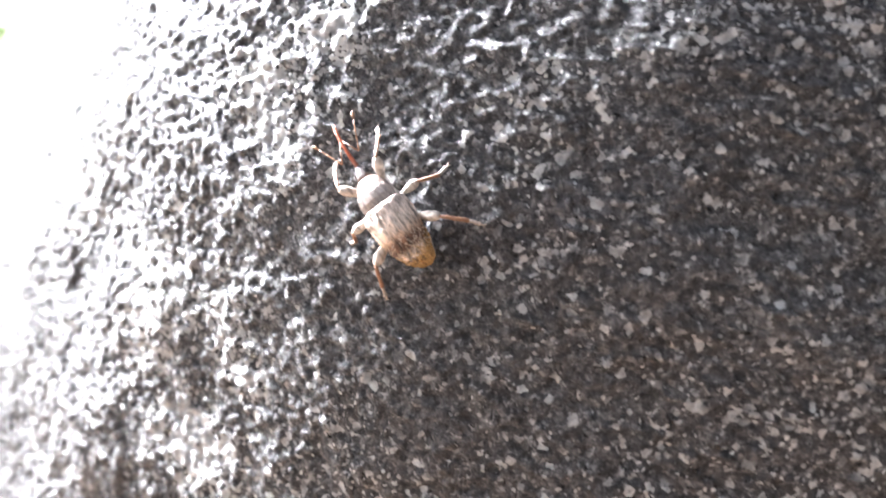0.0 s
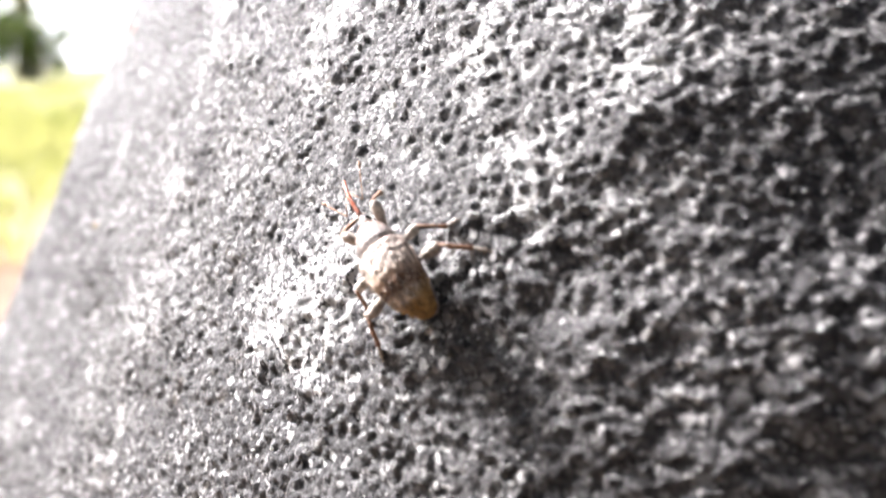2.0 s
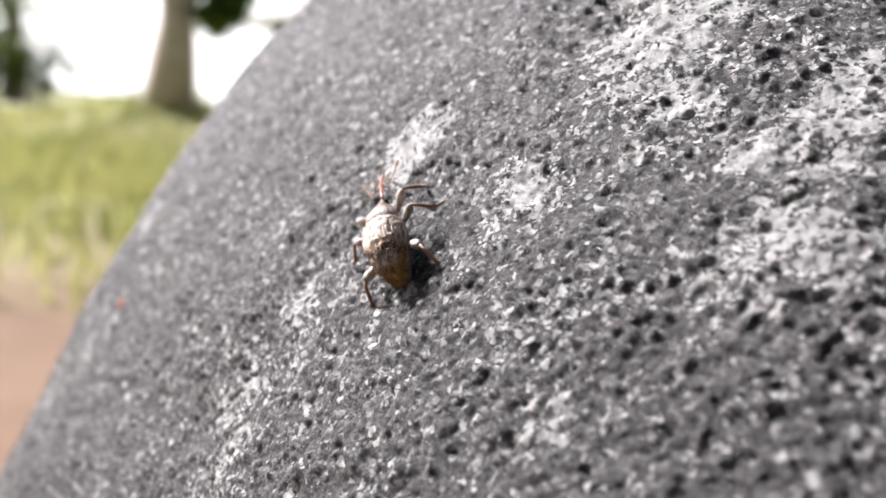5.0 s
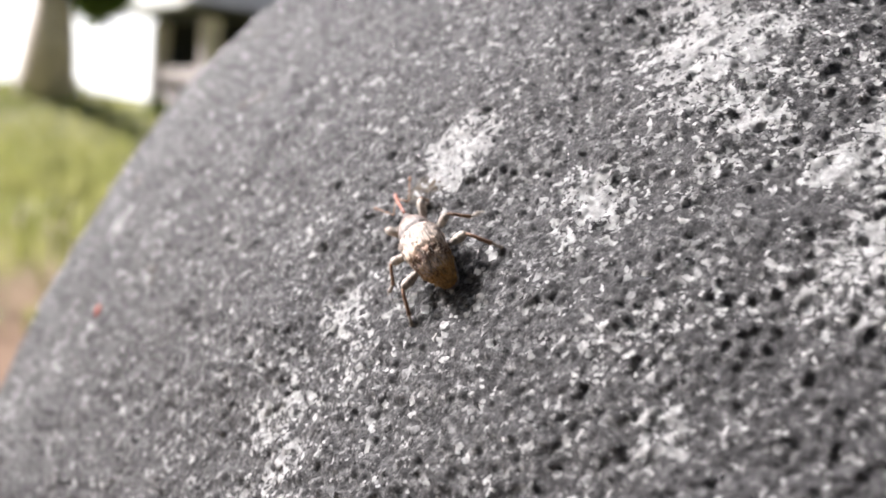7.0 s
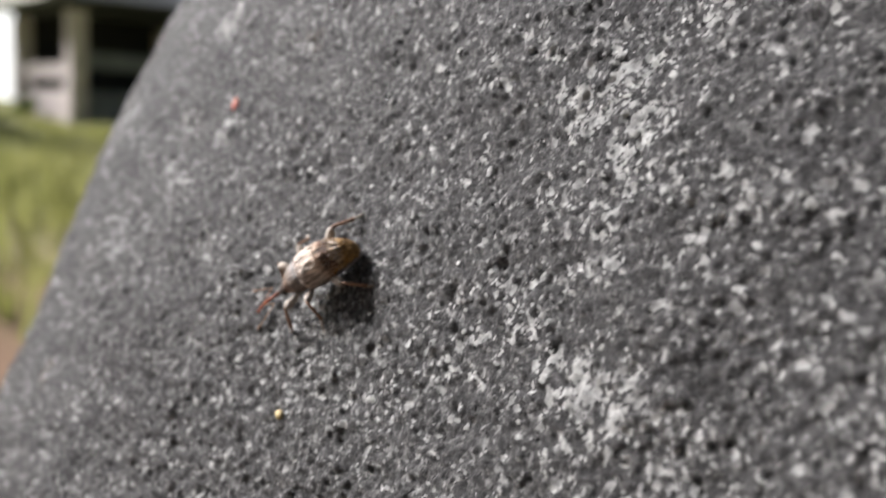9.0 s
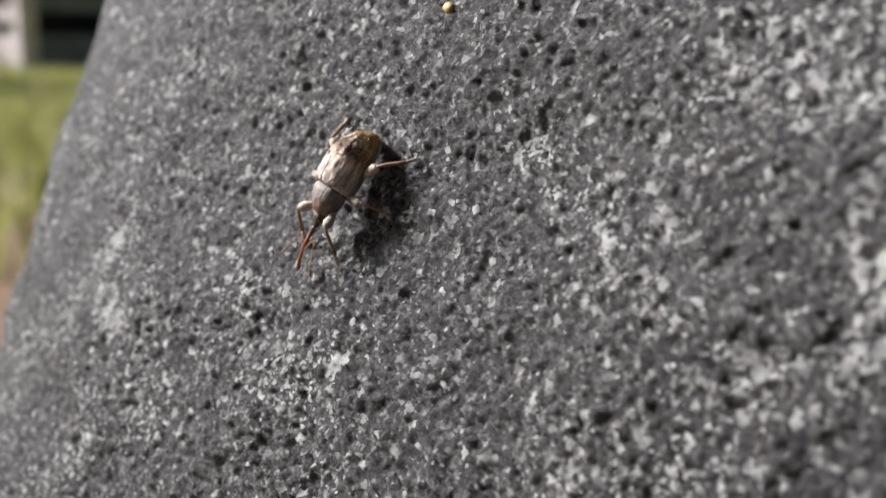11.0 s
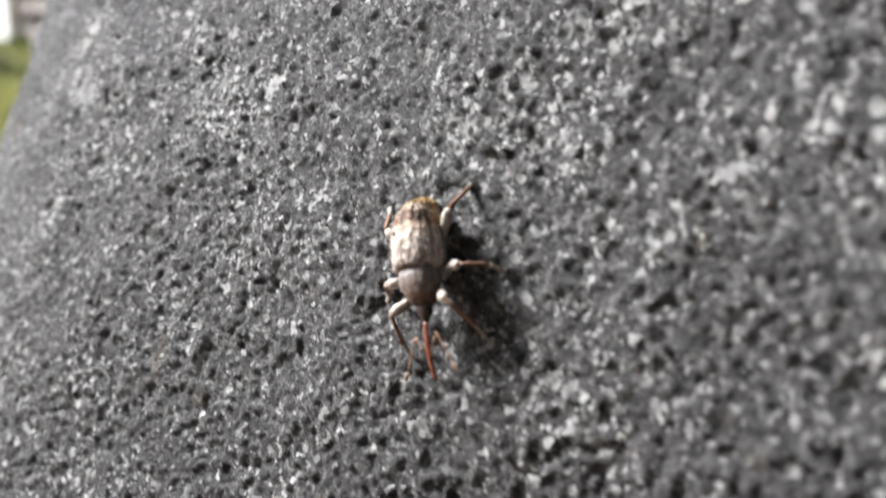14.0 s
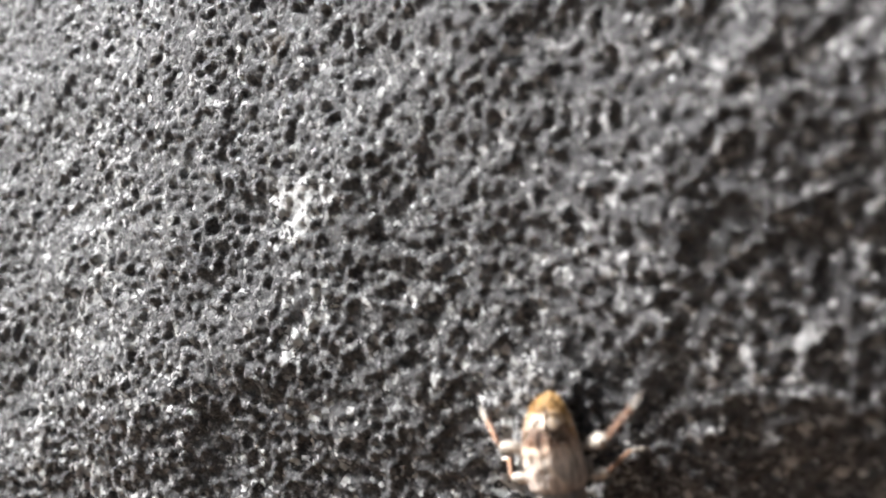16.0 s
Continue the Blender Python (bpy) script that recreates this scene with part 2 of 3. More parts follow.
# ---- the boulder ----
def stone_shape(u, v):
    """Height of the boulder's face over its own plane, in metres; u across, v upwards."""
    lo_u, hi_u, lo_v, hi_v = -0.112, 0.10, -0.11, 0.09
    cu, cv = np.clip(u, lo_u, hi_u), np.clip(v, lo_v, hi_v)

    def poly(a, b):
        s = SIZE * 0.1
        return SIZE * sum(c * (a / s) ** i * (b / s) ** j for (i, j), c in ROCK_SHAPE.items())

    e = 1e-4
    du, dv = u - cu, v - cv
    gu = (poly(cu + e, cv) - poly(cu - e, cv)) / (2 * e)
    gv = (poly(cu, cv + e) - poly(cu, cv - e)) / (2 * e)
    far = np.hypot(du, dv)
    return poly(cu, cv) + np.clip(gu, -1.5, 1.5) * du + np.clip(gv, -1.5, 1.0) * dv - 5.0 * np.minimum(far, 0.1) ** 2 - 1.0 * np.maximum(far - 0.1, 0)


def relief(u, v):
    w = 0.0006 * smooth_noise(u, v, 0.016, 1) + 0.00045 * smooth_noise(u, v, 0.007, 2) + 0.00018 * smooth_noise(u, v, 0.0030, 3)
    w += 0.00012 * smooth_noise(u, v, 0.0014, 4) + 0.00020 * smooth_noise(u, v, 0.00055, 10) - 0.0005
    w += 0.00014 * pebbles(u, v, 0.0012, 5) + 0.00022 * pebbles(u + 0.01, v, 0.0005, 6)
    pit = smooth_noise(u, v, 0.0042, 8)
    edge = np.clip((-0.055 - u) / 0.035, 0, 1)
    return w - 0.0003 * np.clip(pit - 0.6, 0, 1) - 0.0002 * np.clip(smooth_noise(u, v, 0.0017, 9) - 0.5, 0, 1) - 0.0009 * edge * edge * (3 - 2 * edge)


# patches of pale crust: across, upwards, radius, in millimetres
CRUSTS = [
    (41.6, -35.3, 4.5),
    (46.3, -44.9, 4.5),
    (50.8, -15.5, 3),
    (31.6, -0.1, 3.5),
    (27.1, -1.7, 4),
    (36.6, 3.4, 2.2),
    (14.8, 59.8, 4.5),
    (28.9, 59.2, 4.5),
    (-26.4, -90.8, 2.6),
    (42.4, -34.1, 4.6),
    (47.1, -43.7, 3.7),
    (54.1, -17.8, 2.7),
    (57.7, -10.2, 2.1),
    (29.8, -0.8, 4.6),
    (46.8, 10.5, 2.7),
    (33.9, 3.6, 2.6),
    (32.1, -3.2, 2.8),
    (43.0, 5.4, 1.8),
    (-2.7, 49.5, 2.7),
    (12.1, 47.4, 2.8),
    (12.9, 62.9, 4.8),
    (18.8, 56.9, 4.1),
    (29.7, 57.8, 3.9),
    (30.6, 46.3, 3.8),
    (-5.2, 34.0, 2.4),
    (-4.0, 22.1, 2.0),
    (25.1, 33.5, 2.1),
    (26.6, 53.6, 1.9),
    (-3.1, -66.5, 1.9),
    (-1.0, -72.7, 1.0),
    (-3.5, -75.6, 1.0),
    (-26.4, -88.8, 2.2),
    (-22.1, -91.2, 1.8),
]
THIN_CRUSTS = [
    (23.1, -25.9, 5),
    (56.9, -12.0, 3),
    (30.4, -1.2, 4),
    (46.6, 21.4, 4),
    (38.8, 18.9, 2.5),
    (-7.7, 24.9, 3),
    (-5.6, 24.0, 2.8),
    (-2.4, 5.1, 2.4),
    (21.9, 20.1, 4),
    (51.7, -34.9, 2.6),
    (53.3, 12.4, 2.1),
    (-7.2, 23.2, 2.4),
    (-3.6, 4.8, 2.4),
    (-63.7, 34.2, 2.9),
    (-55.6, 21.7, 1.9),
    (-66.3, -24.6, 3.2),
    (-64.9, -30.5, 2.5),
    (-34.8, -29.3, 1.7),
    (1.3, -18.5, 1.5),
    (1.5, -21.8, 1.5),
    (-21.6, -12.8, 1.0),
    (-9.8, -6.8, 1.2),
    (-4.6, -24.3, 1.4),
    (14.7, -78.1, 3.9),
    (7.8, -75.2, 1.1),
]


def lichen_cover(u, v):
    """How far pale crust covers the stone: ragged patches and scattered specks."""
    rag = 0.5 * smooth_noise(u, v, 0.0045, 21) + 0.45 * smooth_noise(u, v, 0.0016, 22) + 0.4 * smooth_noise(u, v, 0.0008, 23)
    c = np.full(u.shape, -1.0)
    for patches, dense in ((CRUSTS, 0.64), (THIN_CRUSTS, 0.40)):
        for pu, pv, r in patches:
            d = np.hypot(u - pu / 1000, v - pv / 1000) / (r / 1000)
            near = d < 2.0
            c[near] = np.maximum(c[near], dense * (1.1 - 0.8 * d[near]) + 0.5 * rag[near])
    thin = -0.02 + 0.06 * smooth_noise(u, v, 0.03, 33) + 0.10 * smooth_noise(u, v, 0.008, 34) + 0.12 * rag
    return np.clip(np.maximum(c, thin), 0, 1)


def axis_steps(lo, hi, step, out):
    mid = list(np.arange(lo, hi, step))
    d, left, right = step, [], []
    a, b = lo, mid[-1]
    while max(lo - a, b - hi) < out:
        d = min(d * 1.25, 0.03)
        a, b = a - d, b + d
        left.append(a)
        right.append(b)
    return np.array(left[::-1] + mid + right)


def boulder():
    us, vs = axis_steps(-0.118, 0.098, 0.0002, 0.03), axis_steps(-0.112, 0.092, 0.0002, 0.03)
    V, U = np.meshgrid(vs, us, indexing="ij")
    base = stone_shape(U, V)
    e = 2e-4
    nu, nv = -(stone_shape(U + e, V) - base) / e, -(stone_shape(U, V + e) - base) / e
    k = 1 / np.sqrt(nu * nu + nv * nv + 1)
    r = relief(U, V)
    pts = np.stack([U + r * k * nu, V + r * k * nv, base + r * k], -1).reshape(-1, 3)
    nr, nc = U.shape
    idx = np.arange(nr * nc).reshape(nr, nc)
    quads = np.stack([idx[:-1, :-1], idx[:-1, 1:], idx[1:, 1:], idx[1:, :-1]], -1).reshape(-1, 4)
    rim = np.concatenate([idx[0, :], idx[1:, -1], idx[-1, -2::-1], idx[-2:0:-1, 0]])
    pts = pts @ np.array(ROCK_FRAME).T
    # from the rim of this face the stone rounds off to its back, and down into the ground
    gi, gj = np.divmod(rim, nc)
    inner = idx[np.clip(gi, 6, nr - 7), np.clip(gj, 6, nc - 7)]
    out = pts[rim] - pts[inner]
    out /= np.linalg.norm(out, axis=1)[:, None]
    kernel = np.ones(241) / 241
    out = np.stack([np.convolve(np.concatenate([out[-120:, k], out[:, k], out[:120, k]]), kernel, "valid") for k in range(3)], -1)
    out /= np.linalg.norm(out, axis=1)[:, None]
    reach = 0.2 + 0.85 * np.clip(-out[:, 2], 0, 1)
    pole = np.array(ROCK_FRAME) @ np.array([0.0, 0.0, -0.62])
    pole[2] = -0.18
    n, prev, rings, back = len(pts), rim, [pts], []
    for s in np.linspace(0, 0.985, 31)[1:] ** 1.6:
        ring = (1 - s) ** 2 * pts[rim] + 2 * s * (1 - s) * (pts[rim] + out * reach[:, None]) + s * s * pole
        bump = smooth_noise(ring[:, 0] + ring[:, 2], ring[:, 1] - 0.5 * ring[:, 2], 0.09, 40) + 0.4 * smooth_noise(ring[:, 0] - ring[:, 2], ring[:, 1], 0.03, 41)
        ring = ring + out * (0.02 * min(1, 4 * s) * bump)[:, None]
        now = np.arange(n, n + len(rim))
        n += len(rim)
        rings.append(ring)
        back.append(np.stack([prev, now, np.roll(now, -1), np.roll(prev, -1)], -1))
        prev = now
    pts = np.concatenate(rings)
    faces = np.concatenate([quads, *back])
    me = bpy.data.meshes.new("boulder")
    me.vertices.add(len(pts))
    me.vertices.foreach_set("co", pts.astype(np.float32).ravel())
    me.loops.add(faces.size)
    me.loops.foreach_set("vertex_index", faces.astype(np.int32).ravel())
    me.polygons.add(len(faces))
    me.polygons.foreach_set("loop_start", np.arange(0, faces.size, 4, dtype=np.int32))
    me.update(calc_edges=True)
    me.polygons.foreach_set("use_smooth", np.ones(len(faces), dtype=bool))
    cover = np.zeros(len(pts), np.float32)
    cover[: nr * nc] = lichen_cover(U, V).ravel()
    me.attributes.new("lichen", "FLOAT", "POINT").data.foreach_set("value", cover)
    me.materials.append(MAT["rock"])
    ob = new("boulder", me)
    ob.location = SHIFT
    return tagged(ob, "rough dark grey boulder speckled with pale lichen crusts", "rock")


boulder()


# ---- ground ----
def ground_height(x, y):
    h = 0.5 * np.exp(-((x + 2.85) ** 2 + (y - 9.8) ** 2) / 1.6) + 0.05 * smooth_noise(x, y, 1.7, 51) + 0.02 * smooth_noise(x, y, 0.5, 52)
    return h


def ground():
    xs = np.concatenate([-np.geomspace(600, 9, 14), np.linspace(-8, 8, 81), np.geomspace(9, 600, 14)])
    ys = np.concatenate([-np.geomspace(600, 4, 14), np.linspace(-3, 22, 126), np.geomspace(23, 900, 14)])
    Y, X = np.meshgrid(ys, xs, indexing="ij")
    Z = ground_height(X, Y)
    nr, nc = X.shape
    idx = np.arange(nr * nc).reshape(nr, nc)
    faces = np.stack([idx[:-1, :-1], idx[:-1, 1:], idx[1:, 1:], idx[1:, :-1]], -1).reshape(-1, 4)
    me = bpy.data.meshes.new("ground")
    me.from_pydata(np.stack([X, Y, Z], -1).reshape(-1, 3).tolist(), [], faces.tolist())
    me.materials.append(MAT["grass"])
    me.polygons.foreach_set("use_smooth", np.ones(len(faces), dtype=bool))
    tagged(new("ground", me), "grassy ground with patches of bare brown earth", "ground", kind="structure")


ground()


def shading_wall():
    """An added wall, unseen behind the camera, that keeps sky light off the stone."""
    bm = bmesh.new()
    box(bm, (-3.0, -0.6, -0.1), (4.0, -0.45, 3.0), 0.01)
    tagged(finish("shade_wall", bm, MAT["dark_wood"], smooth=False), "added near-black wall, out of view, that shades the boulder", "wall", kind="structure")


shading_wall()


def sky_glow():
    """A glowing screen that stands for the white sky over the horizon beyond the lawn."""
    m, nt, b = material("white_sky_glow", 1.0)
    b.inputs["Base Color"].default_value = (0.9, 0.9, 0.9, 1)
    b.inputs["Emission Color"].default_value = (1.0, 1.0, 1.0, 1)
    b.inputs["Emission Strength"].default_value = 0.6
    bm = bmesh.new()
    cols = []
    for k in range(37):
        a = radians(-95 + 4 * k)
        top = 75 + 8 * math.sin(k * 0.9) + 5 * math.sin(k * 2.3)
        cols.append([bm.verts.new((r * math.sin(a), r * math.cos(a), z)) for r, z in ((240, -1), (240, top), (242, top), (242, -1))])
    for a, b2 in zip(cols, cols[1:]):
        for i in range(4):
            bm.faces.new((a[i], a[(i + 1) % 4], b2[(i + 1) % 4], b2[i]))
    bm.faces.new(cols[0])
    bm.faces.new(cols[-1][::-1])
    bmesh.ops.recalc_face_normals(bm, faces=bm.faces)
    tagged(finish("backdrop", bm, m), "glowing white screen for the sky low over the horizon", "sky", kind="structure")


sky_glow()


# ---- tree ----
def tube(bm, path, radii, sides=10):
    rings = []
    for k, (p, r) in enumerate(zip(path, radii)):
        p = Vector(p)
        d = (Vector(path[min(k + 1, len(path) - 1)]) - Vector(path[max(k - 1, 0)])).normalized()
        q = d.to_track_quat("Z", "Y")
        rings.append([bm.verts.new(p + q @ Vector((r * math.cos(a), r * math.sin(a), 0))) for a in (2 * math.pi * s / sides for s in range(sides))])
    for a, b in zip(rings, rings[1:]):
        for s in range(sides):
            bm.faces.new((a[s], a[(s + 1) % sides], b[(s + 1) % sides], b[s]))
    for ring, flip in ((rings[0], True), (rings[-1], False)):
        bm.faces.new(ring[::-1] if flip else ring)


# ---- the shelter ----
def shelter():
    th = empty("timber_shelter", pose(-2.664, 19.135, 0, 0, 0, 27), "open weathered timber shelter with a grey roof on grass", "shelter")
    L, D, H = 6.5, 3.4, 2.15

    def beam(name, lo, hi, mat="wood", label=""):
        bm = bmesh.new()
        box(bm, lo, hi, 0.01)
        part(name, bm, MAT[mat], th, label, smooth=False)

    for x in (0.1, 3.2, 6.4):
        for y in (0.1, D - 0.1):
            beam("post", (x - 0.16, y - 0.16, 0), (x + 0.16, y + 0.16, H))
    for z, hgt, up in ((0.02, 0.63, 0.0), (0.88, 0.30, 0.2)):
        beam("rail", (0.28, 0.06, z + up), (3.02, 0.14, z + up + hgt), "roof")
        beam("rail", (3.38, 0.06, z + up), (6.22, 0.14, z + up + hgt), "roof")
        beam("rail", (0.06, 0.28, z), (0.14, D - 0.28, z + hgt))
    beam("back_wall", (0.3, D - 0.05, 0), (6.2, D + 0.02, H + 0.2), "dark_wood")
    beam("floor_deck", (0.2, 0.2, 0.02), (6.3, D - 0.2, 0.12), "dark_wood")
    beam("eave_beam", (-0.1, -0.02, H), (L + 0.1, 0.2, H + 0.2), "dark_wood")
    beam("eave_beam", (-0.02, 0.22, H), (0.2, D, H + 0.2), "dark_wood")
    bm = bmesh.new()
    box(bm, (-0.6, -0.6, H + 0.2), (L + 0.6, D + 1.6, H + 0.32))
    for v in bm.verts:
        if v.co.z > H + 0.3:
            v.co.x = L / 2 + (v.co.x - L / 2) * 0.5
            v.co.y = D / 2 + (v.co.y - D / 2) * 0.04
            v.co.z += 1.2
    beam("fascia_board", (-0.66, -0.6, H + 0.12), (-0.61, D + 1.6, H + 0.34), "pale", "pale fascia board")
    part("roof", bm, MAT["roof"], th, "grey sheet roof", smooth=False)


shelter()


# ---- trees and grass ----
def leaf_cloud(bm, centre, size, count, leaf, rnd):
    """Small leaves in loose clumps inside an uneven ellipsoid."""
    clumps = []
    for _ in range(max(6, count // 60)):
        d = Vector((rnd.gauss(0, 1), rnd.gauss(0, 1), rnd.gauss(0, 1))).normalized() * rnd.uniform(0.35, 1.0)
        clumps.append(Vector(centre) + Vector((d[k] * size[k] for k in range(3))))
    for _ in range(count):
        c = rnd.choice(clumps)
        spread = 0.22 * max(size)
        p = c + Vector((rnd.gauss(0, spread), rnd.gauss(0, spread), rnd.gauss(0, spread * 0.7)))
        q = Euler((rnd.uniform(-1, 1), rnd.uniform(-1, 1), rnd.uniform(0, 6.3))).to_matrix()
        s = leaf * rnd.uniform(0.6, 1.4)
        vs = [bm.verts.new(p + q @ Vector(o) * s) for o in ((0, -1, 0), (0.45, 0, 0.12), (0, 1, 0), (-0.45, 0, 0.12))]
        bm.faces.new(vs)


def tree(name, x, y, radius, height, crowns, leaves, label, seed, lean=0.0):
    rnd = random.Random(seed)
    z0 = float(ground_height(np.array(x), np.array(y)))
    th = empty(name, pose(x, y, z0 - 0.05), label, "tree")
    bm = bmesh.new()
    path = [(lean * k / 10 + 0.03 * math.sin(k * 1.3), 0.02 * math.cos(k), height * k / 10) for k in range(11)]
    tube(bm, path, [radius * (1.35 if k == 0 else 1.08 - 0.06 * k) for k in range(11)], 14)
    part("trunk", bm, MAT["bark"], th)
    for k, (cx, cy, cz, *size) in enumerate(crowns):
        bm = bmesh.new()
        a = path[min(9, max(3, int(cz / height * 10) - 1))]
        tube(bm, [a, ((a[0] + cx) / 2, (a[1] + cy) / 2, (a[2] + cz) / 2 + 0.1), (cx, cy, cz)], [radius * 0.4, radius * 0.25, radius * 0.08], 7)
        part("limb", bm, MAT["bark"], th)
        bm = bmesh.new()
        leaf_cloud(bm, (cx, cy, cz), size, leaves, 0.09, rnd)
        part("crown", bm, MAT["leaf"], th, "loose crown of dark green leaves", smooth=False)
    return th


def bush(x, y, size, leaves, seed, label):
    rnd = random.Random(seed)
    th = empty("bush", pose(x, y, -0.02), label, "bush")
    bm = bmesh.new()
    for k in range(6):
        a = k * 1.05
        tube(bm, [(0, 0, 0), (0.3 * size[0] * math.cos(a), 0.3 * size[1] * math.sin(a), 0.6 * size[2]), (0.6 * size[0] * math.cos(a), 0.6 * size[1] * math.sin(a), 1.2 * size[2])], [0.05, 0.03, 0.012], 6)
    part("stem", bm, MAT["bark"], th)
    bm = bmesh.new()
    leaf_cloud(bm, (0, 0, size[2]), size, leaves, 0.11, rnd)
    part("foliage", bm, MAT["leaf"], th, smooth=False)


tree("tree", -2.78, 9.43, 0.21, 6.5, [(0.46, 0.1, 1.1, 0.2, 0.2, 0.34), (0.9, 0.3, 3.1, 0.7, 0.8, 0.5), (0.2, -0.2, 4.6, 1.6, 1.5, 0.9), (-1.2, 0.4, 4.4, 1.1, 1.1, 0.8), (0.1, 0.5, 6.4, 1.5, 1.5, 1.0)], 900, "tall tree with a bare grey-brown trunk on the grass", 3)
tree("tree", -11.9, 26.0, 0.25, 8.0, [(-0.7, -0.4, 2.7, 2.0, 1.3, 0.45), (-0.8, -0.5, 3.7, 2.4, 1.6, 0.9), (1.2, 0.4, 5.6, 1.6, 1.6, 1.1), (-1.6, 0.4, 6.4, 1.8, 1.6, 1.2), (0.2, 0, 8.2, 1.8, 1.8, 1.2)], 900, "leafy tree beyond the lawn", 5)
bush(-11.0, 24.5, (1.3, 1.2, 0.9), 1500, 7, "dense dark green bush on the lawn")
bush(-3.8, 20.6, (0.16, 0.2, 0.3), 300, 6, "small green bush at the foot of the shelter")
bush(-13.4, 25.5, (2.2, 1.4, 1.5), 2000, 8, "dense dark green bush on the lawn")


def grass():
    rnd = random.Random(11)
    verts, faces = [], []
    for _ in range(20000):
        d = rnd.uniform(1.8, 17.0)
        az = radians(rnd.uniform(4, 36))
        if rnd.random() > (d - 1.8) / 3.0:
            continue
        x, y = -d * math.sin(az), d * math.cos(az)
        z = float(0.5 * math.exp(-((x + 2.85) ** 2 + (y - 9.8) ** 2) / 1.6)) - 0.03
        tall = rnd.uniform(0.06, 0.2)
        a, w = rnd.uniform(0, 6.3), rnd.uniform(0.006, 0.014)
        bx, by = rnd.gauss(0, 0.04), rnd.gauss(0, 0.04)
        n = len(verts)
        ca, sa = math.cos(a) * w, math.sin(a) * w
        verts += [(x - ca, y - sa, z), (x + ca, y + sa, z), (x + bx * 0.4 + ca * 0.7, y + by * 0.4 + sa * 0.7, z + tall * 0.6), (x + bx * 0.4 - ca * 0.7, y + by * 0.4 - sa * 0.7, z + tall * 0.6), (x + bx, y + by, z + tall)]
        faces += [(n, n + 1, n + 2, n + 3), (n + 3, n + 2, n + 4)]
    me = bpy.data.meshes.new("grass")
    me.from_pydata(verts, [], faces)
    me.materials.append(MAT["blade"])
    tagged(new("grass", me), "bright yellow-green grass blades on the lawn", "grass", kind="stuff")


grass()

# ---- crumbs on the boulder ----
def rock_point(u, v):
    """The place and the turn of the boulder's surface, z outwards."""
    at = [float(stone_shape(np.array(a), np.array(b)) + relief(np.array(a), np.array(b))) for a, b in ((u, v), (u + 0.001, v), (u, v + 0.001))]
    rot = Matrix(ROCK_FRAME)
    n = (rot @ Vector((at[0] - at[1], at[0] - at[2], 0.001))).normalized()
    m = n.to_track_quat("Z", "Y").to_matrix().to_4x4()
    m.translation = rot @ Vector((u, v, at[0])) + SHIFT
    return m


def crumb(name, u, v, size, mat, label, category, seed):
    rnd = random.Random(seed)
    bm = bmesh.new()
    bmesh.ops.create_icosphere(bm, subdivisions=2, radius=1.0)
    for p in bm.verts:
        k = 1 + 0.25 * noise.noise(p.co * 1.7 + Vector((seed, 0, 0))) + rnd.uniform(-0.05, 0.05)
        p.co = Vector((p.co.x * size[0] * k, p.co.y * size[1] * k, p.co.z * size[2] * k + 0.25 * p.co.x ** 2 * size[2] + size[2] * 0.6))
    ob = finish(name, bm, mat)
    ob.matrix_basis = rock_point(u, v) @ pose(0, 0, 0, 0, 0, rnd.uniform(0, 180))
    tagged(ob, label, category)


MAT["red_flake"] = mottled("dry_red_leaf", (0.30, 0.05, 0.025), (0.48, 0.12, 0.06), 1800.0, 0.6, 0.5, 0.0001)
MAT["tan_seed"] = mottled("tan_seed_coat", (0.30, 0.22, 0.09), (0.48, 0.38, 0.18), 2200.0, 0.6, 0.5, 0.0001)
crumb("leaf_fragment", -0.0545, 0.0243, (0.0008, 0.00045, 0.00022), MAT["red_flake"], "tiny dry red leaf fragment on the boulder", "leaf", 4)
crumb("seed", -0.0313, -0.0034, (0.00055, 0.0004, 0.0003), MAT["tan_seed"], "tiny tan seed lying on the boulder", "seed", 9)




